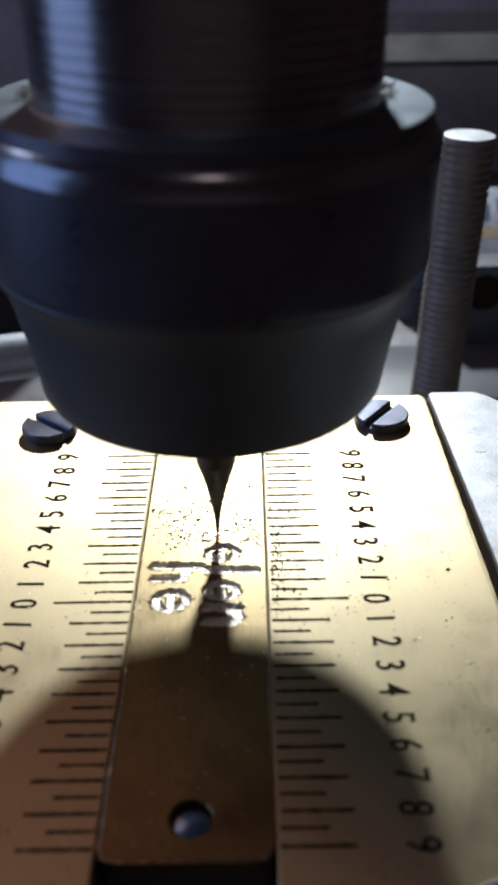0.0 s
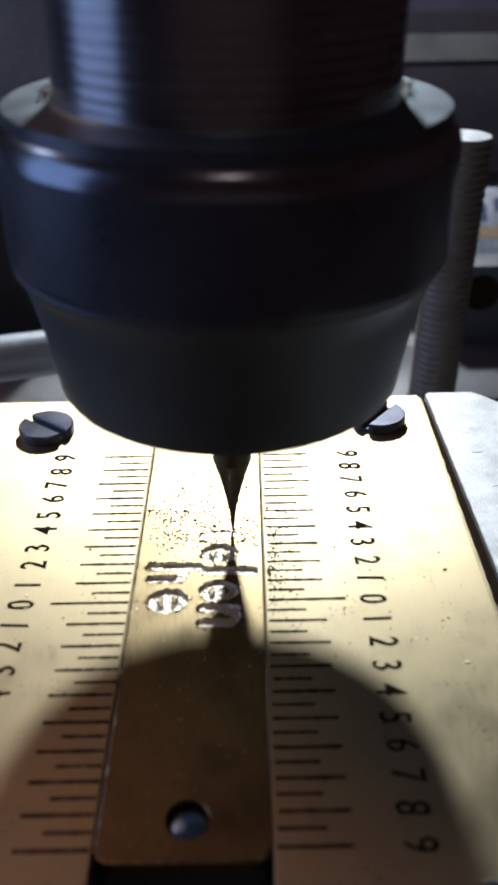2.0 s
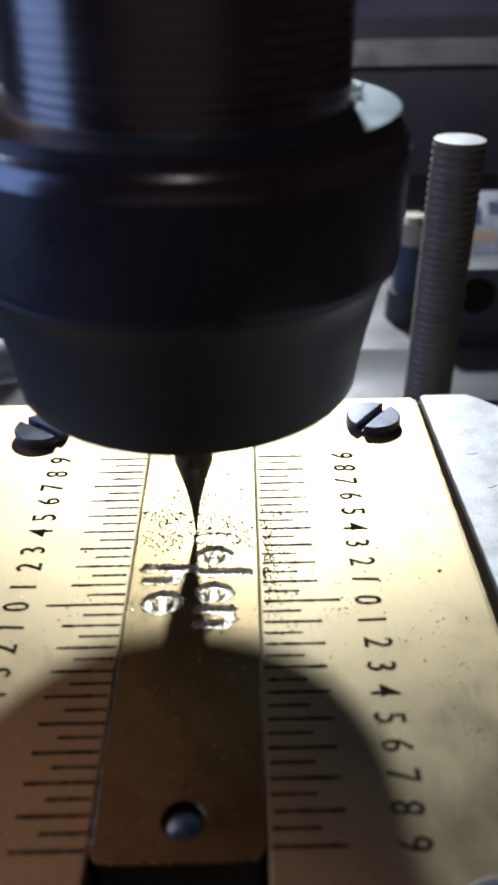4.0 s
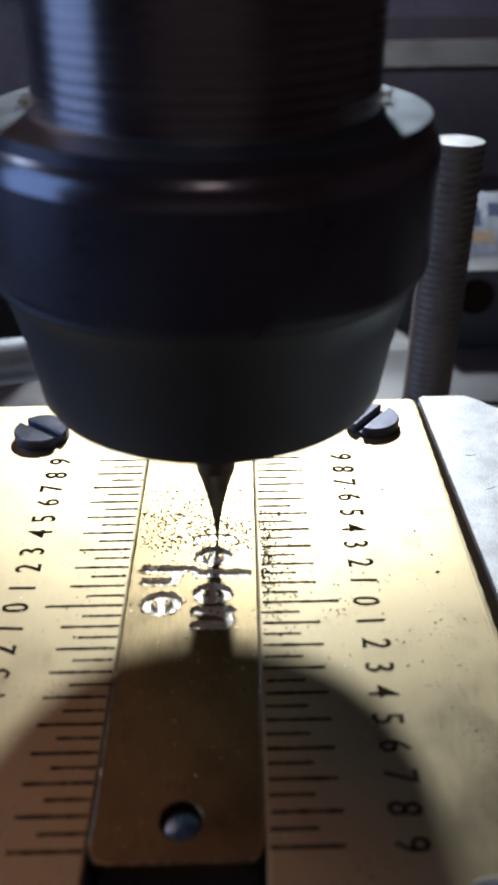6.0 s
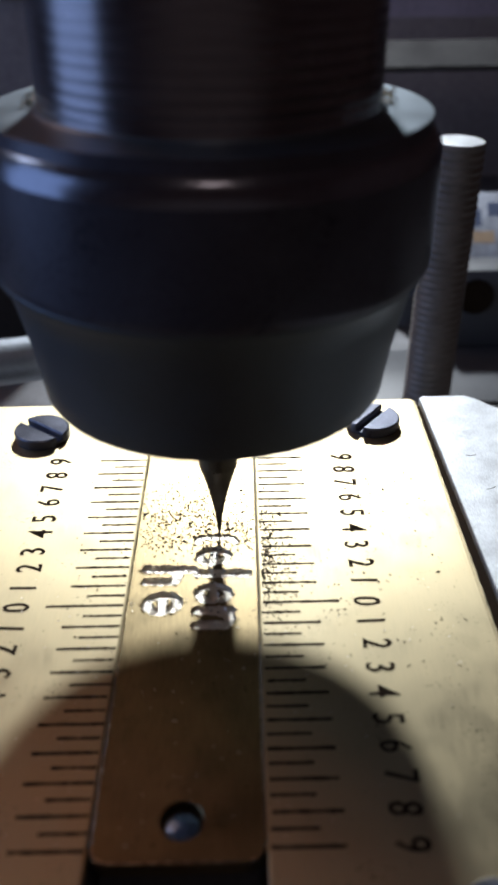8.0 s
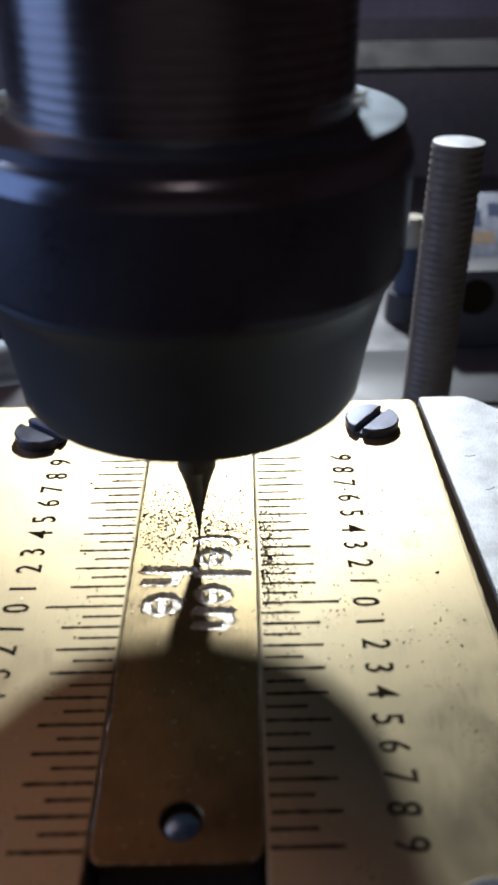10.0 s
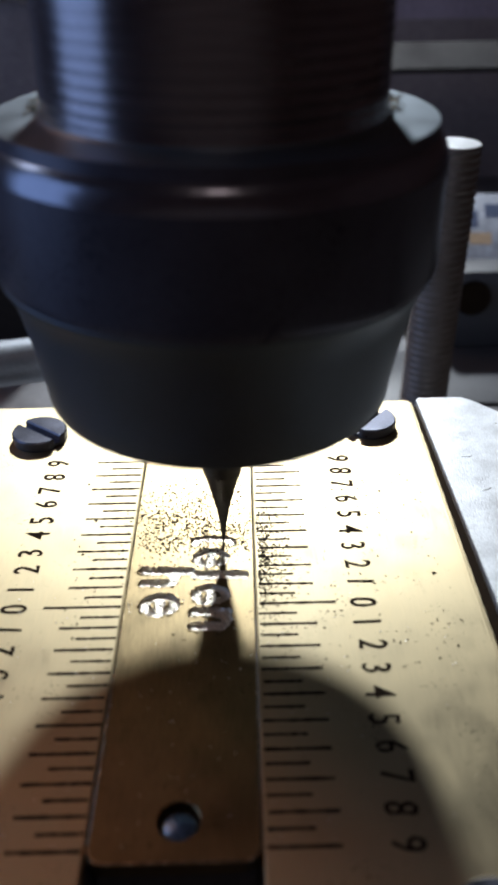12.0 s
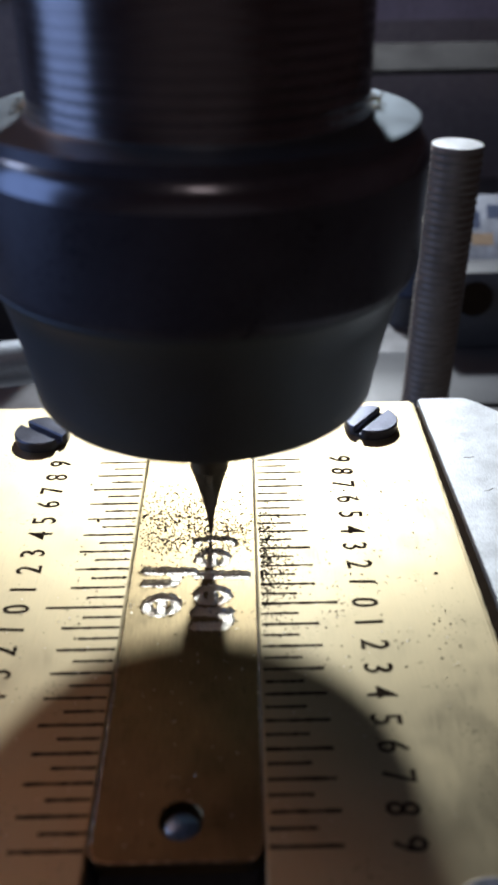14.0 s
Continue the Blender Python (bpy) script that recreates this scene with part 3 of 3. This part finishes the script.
def background():
    t = thing("machine_table", at(0, 0, 0), "dark grey cast machine table behind the vise", "machine table")
    top = part("table_top", box(-160, 160, 52.5, 179, -30, -20, 0.5), OLD_STEEL, t)
    part("front_ledge", box(-160, 160, 28.5, 52.2, -30, -20.05, 0.5), OLD_STEEL, t)
    # solid black strip, shade of a slot put in as colour without a recess
    part("slot", box(-160, 160, 112, 117, -20.6, -19.94), FILL, top, "black strip that stands for a shaded slot across the table")
    sl = thing("slide_block", at(0, 0, 0), "grey machined slide block behind the vise", "machine part")
    part("body", box(-70, 70, 29.5, 44, -20, -11.5, 0.8), OLD_STEEL, sl)
    part("ledge", box(12, 75, 61.5, 78.5, -19.96, -19.4, 0.2), PAINT, sl, "pale ground ledge behind the jaw")
    hb = thing("bearing_block", at(0, 0, 0), "dark grey bearing block with round bore", "machine part")
    part("body", box(33.2, 80, 80, 86, -19.95, -7.3, 0.6), PAINT, hb)
    # no hole is cut: a black disc on the face paints the bore's shade
    part("bore", lathe([(0, 0), (2.5, 0.0), (2.7, 0.3), (2.7, -1.0)], 40), FILL, hb, "black disc that stands for the shade in a round bore", at(39.2, 79.8, -11.5, 90, 0, 0))
    cb = thing("printed_box", at(42.5, 90, -11, 38, 0, -4), "pale cardboard box with blue and orange print, propped on its edge", "box")
    part("carton", box(-3, 30, 0, 15, -9, 0, 0.3), PALE, cb)
    part("print", box(-2.6, 0.4, 8.2, 11.5, 0.004, 0.03), BLUE, cb, "blue printed patch")
    part("print", box(-1.2, 2.4, 5.0, 7.2, 0.004, 0.03), ORANGE, cb, "orange printed patch")
    part("print", box(1.6, 7, 10.2, 12.8, 0.004, 0.03), BLUE, cb, "blue printed patch")
    kn = thing("cream_knob", at(31.1, 92, -19.97), "small cream knob on a blue collar and dark pedestal", "knob")
    part("pedestal", lathe([(3.6, 0), (3.3, 5.0), (0, 5.0)], 40), PAINT, kn)
    stem = part("stem", lathe([(2.6, 5.0), (2.5, 9), (2.3, 12.6), (0, 12.6)], 32), BLUE, kn)
    part("cap", lathe([(2.0, 12.6), (2.4, 13.4), (2.4, 16.2), (1.6, 17.3), (0, 17.5)], 32), CREAM, stem, "cream plastic cap")
    bar = thing("clamp_bar", at(-17.4, 50, -5.4, 0, 90, 194), "light grey steel clamp bar with round end", "clamp bar")
    part("bar", lathe([(0, 0), (2.0, 0.1), (2.6, 0.7), (2.7, 1.4), (2.7, 60), (0, 60)], 40), BARSTEEL, bar)
    slope = [(0, 0), (6.8, 3.7), (8.0, 3.5), (8.0, -0.9), (0.3, -0.9), (-0.1, -0.3)]
    upright = [(0, 0), (0.9, 3.6), (2.4, 4.0), (8.0, 4.0), (8.0, -0.6), (0.2, -0.6)]
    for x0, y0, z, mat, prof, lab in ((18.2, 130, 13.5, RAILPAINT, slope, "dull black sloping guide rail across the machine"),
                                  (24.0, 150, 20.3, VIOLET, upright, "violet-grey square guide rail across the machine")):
        gr = thing("guide_rail", at(x0, y0, z), lab, "guide rail", "guide rails")
        bm = bmesh.new()
        ends = [[bm.verts.new((x, y, h)) for y, h in prof] for x in (0, 120)]
        for i in range(len(prof)):
            bm.faces.new((ends[0][i - 1], ends[0][i], ends[1][i], ends[1][i - 1]))
        bm.faces.new(ends[0][::-1])
        bm.faces.new(ends[1])
        part("bar", bm, mat, gr)
        part("end_bracket", box(110, 116, 7.9, 10.5, -19.97 - z, 3.0, 0.4), OLD_STEEL, gr)
    sc = thing("side_cover", at(0, 0, 0), "brown-black enamel side cover of the machine", "machine cover")
    part("cover", box(-120, -24, 86, 92, -19.95, 6, 0.5), DARK, sc)
    part("lip", box(-120, -23.6, 85.2, 92.4, 6.02, 7.2, 0.3), OLD_STEEL, sc)
    bk = thing("back_panel", at(0, 0, 0), "dark brown-grey enamel back panel of the machine", "machine panel")
    sheet = part("sheet", box(-260, 260, 180, 184, -30, 22, 0.5), PANEL, bk)
    part("top_flange", box(-260, 260, 177.5, 184.2, 22.02, 25, 0.6), PANEL, bk)
    for x in (30, 52, 74):
        part("rivet", lathe([(0, 0.8), (0.9, 0.6), (1.2, 0)], 16), DARK, sheet, "", at(x, 180, 6, 90, 0, 0))


room()
background()
vise_base()
jaw_block()
DIGITS = {c: glyph_mesh(c) for c in "0123456789"}
gauge_plate(-1)
gauge_plate(1)
screw(15.2, 23.2, 52)
screw(-14.2, 22.2, -38)
screw(15.2, -22.7, 20)
screw(-14.2, -22.6, 65)
STRIP_THING = work_strip()
engraved_face(STRIP_THING)
FLOORS = fresh_floor(STRIP_THING)
chip_heap(1050, 3, 1.0)
LATER_CHIPS = [chip_heap(250, 20 + k, 1.0 + 0.08 * k) for k in range(9)]
glints()
threaded_post()
SPINDLE = spindle()


def motions():
    rows = [(0.00, 0.97, 7.32), (0.50, 1.85, 7.10), (1.00, 2.48, 6.58), (1.50, 2.95, 6.95), (2.00, 2.32, 7.65), (2.50, 1.54, 7.56), (3.00, 0.62, 7.94), (3.20, 0.25, 8.0), (3.70, -0.1, 7.95), (4.50, 0.1, 7.6), (5.30, 0.52, 7.3), (5.50, 0.75, 7.22), (6.00, 1.61, 7.09), (6.50, 2.34, 6.78), (7.00, 2.81, 6.82), (7.50, 2.59, 7.47), (8.00, 1.72, 7.43), (8.20, 1.36, 7.5), (8.70, 0.5, 7.75), (9.30, 0.1, 7.7), (10.30, 0.5, 7.3), (10.50, 0.66, 7.25), (11.00, 0.49, 7.06), (11.50, 1.37, 6.90), (12.00, 2.25, 6.79), (12.50, 2.61, 6.71), (13.00, 2.80, 7.02), (13.50, 1.97, 7.23), (14.00, 1.17, 7.45)]
    walk(SPINDLE, [(t, at(x, y, 0, 0, LEAN, 0)) for t, x, y in rows])
    # the letter deepens with every pass of the cutter
    for k, (ob, x, y, turn) in enumerate(FLOORS):
        lag = 0.22 * abs(k - 2.5)
        levels = [(0.0, 0.03), (1.2 + lag, 0.025), (2.0 + lag, -0.01), (6.2 + lag, -0.02), (7.2 + lag, -0.07), (11.6 + lag, -0.09), (12.4 + lag, -0.15), (14.0, -0.16)]
        walk(ob, [(t, at(x, y, z, 0, 0, turn)) for t, z in levels])
    # chips lie in the uncut brass until the cutter lifts them out onto the surface
    for k, ob in enumerate(LATER_CHIPS):
        t = 0.9 + 1.38 * k
        walk(ob, [(0.0, at(0, 0, -0.35)), (t, at(0, 0, -0.35)), (t + 0.4, at(0, 0, 0)), (14.0, at(0, 0, 0))])


motions()
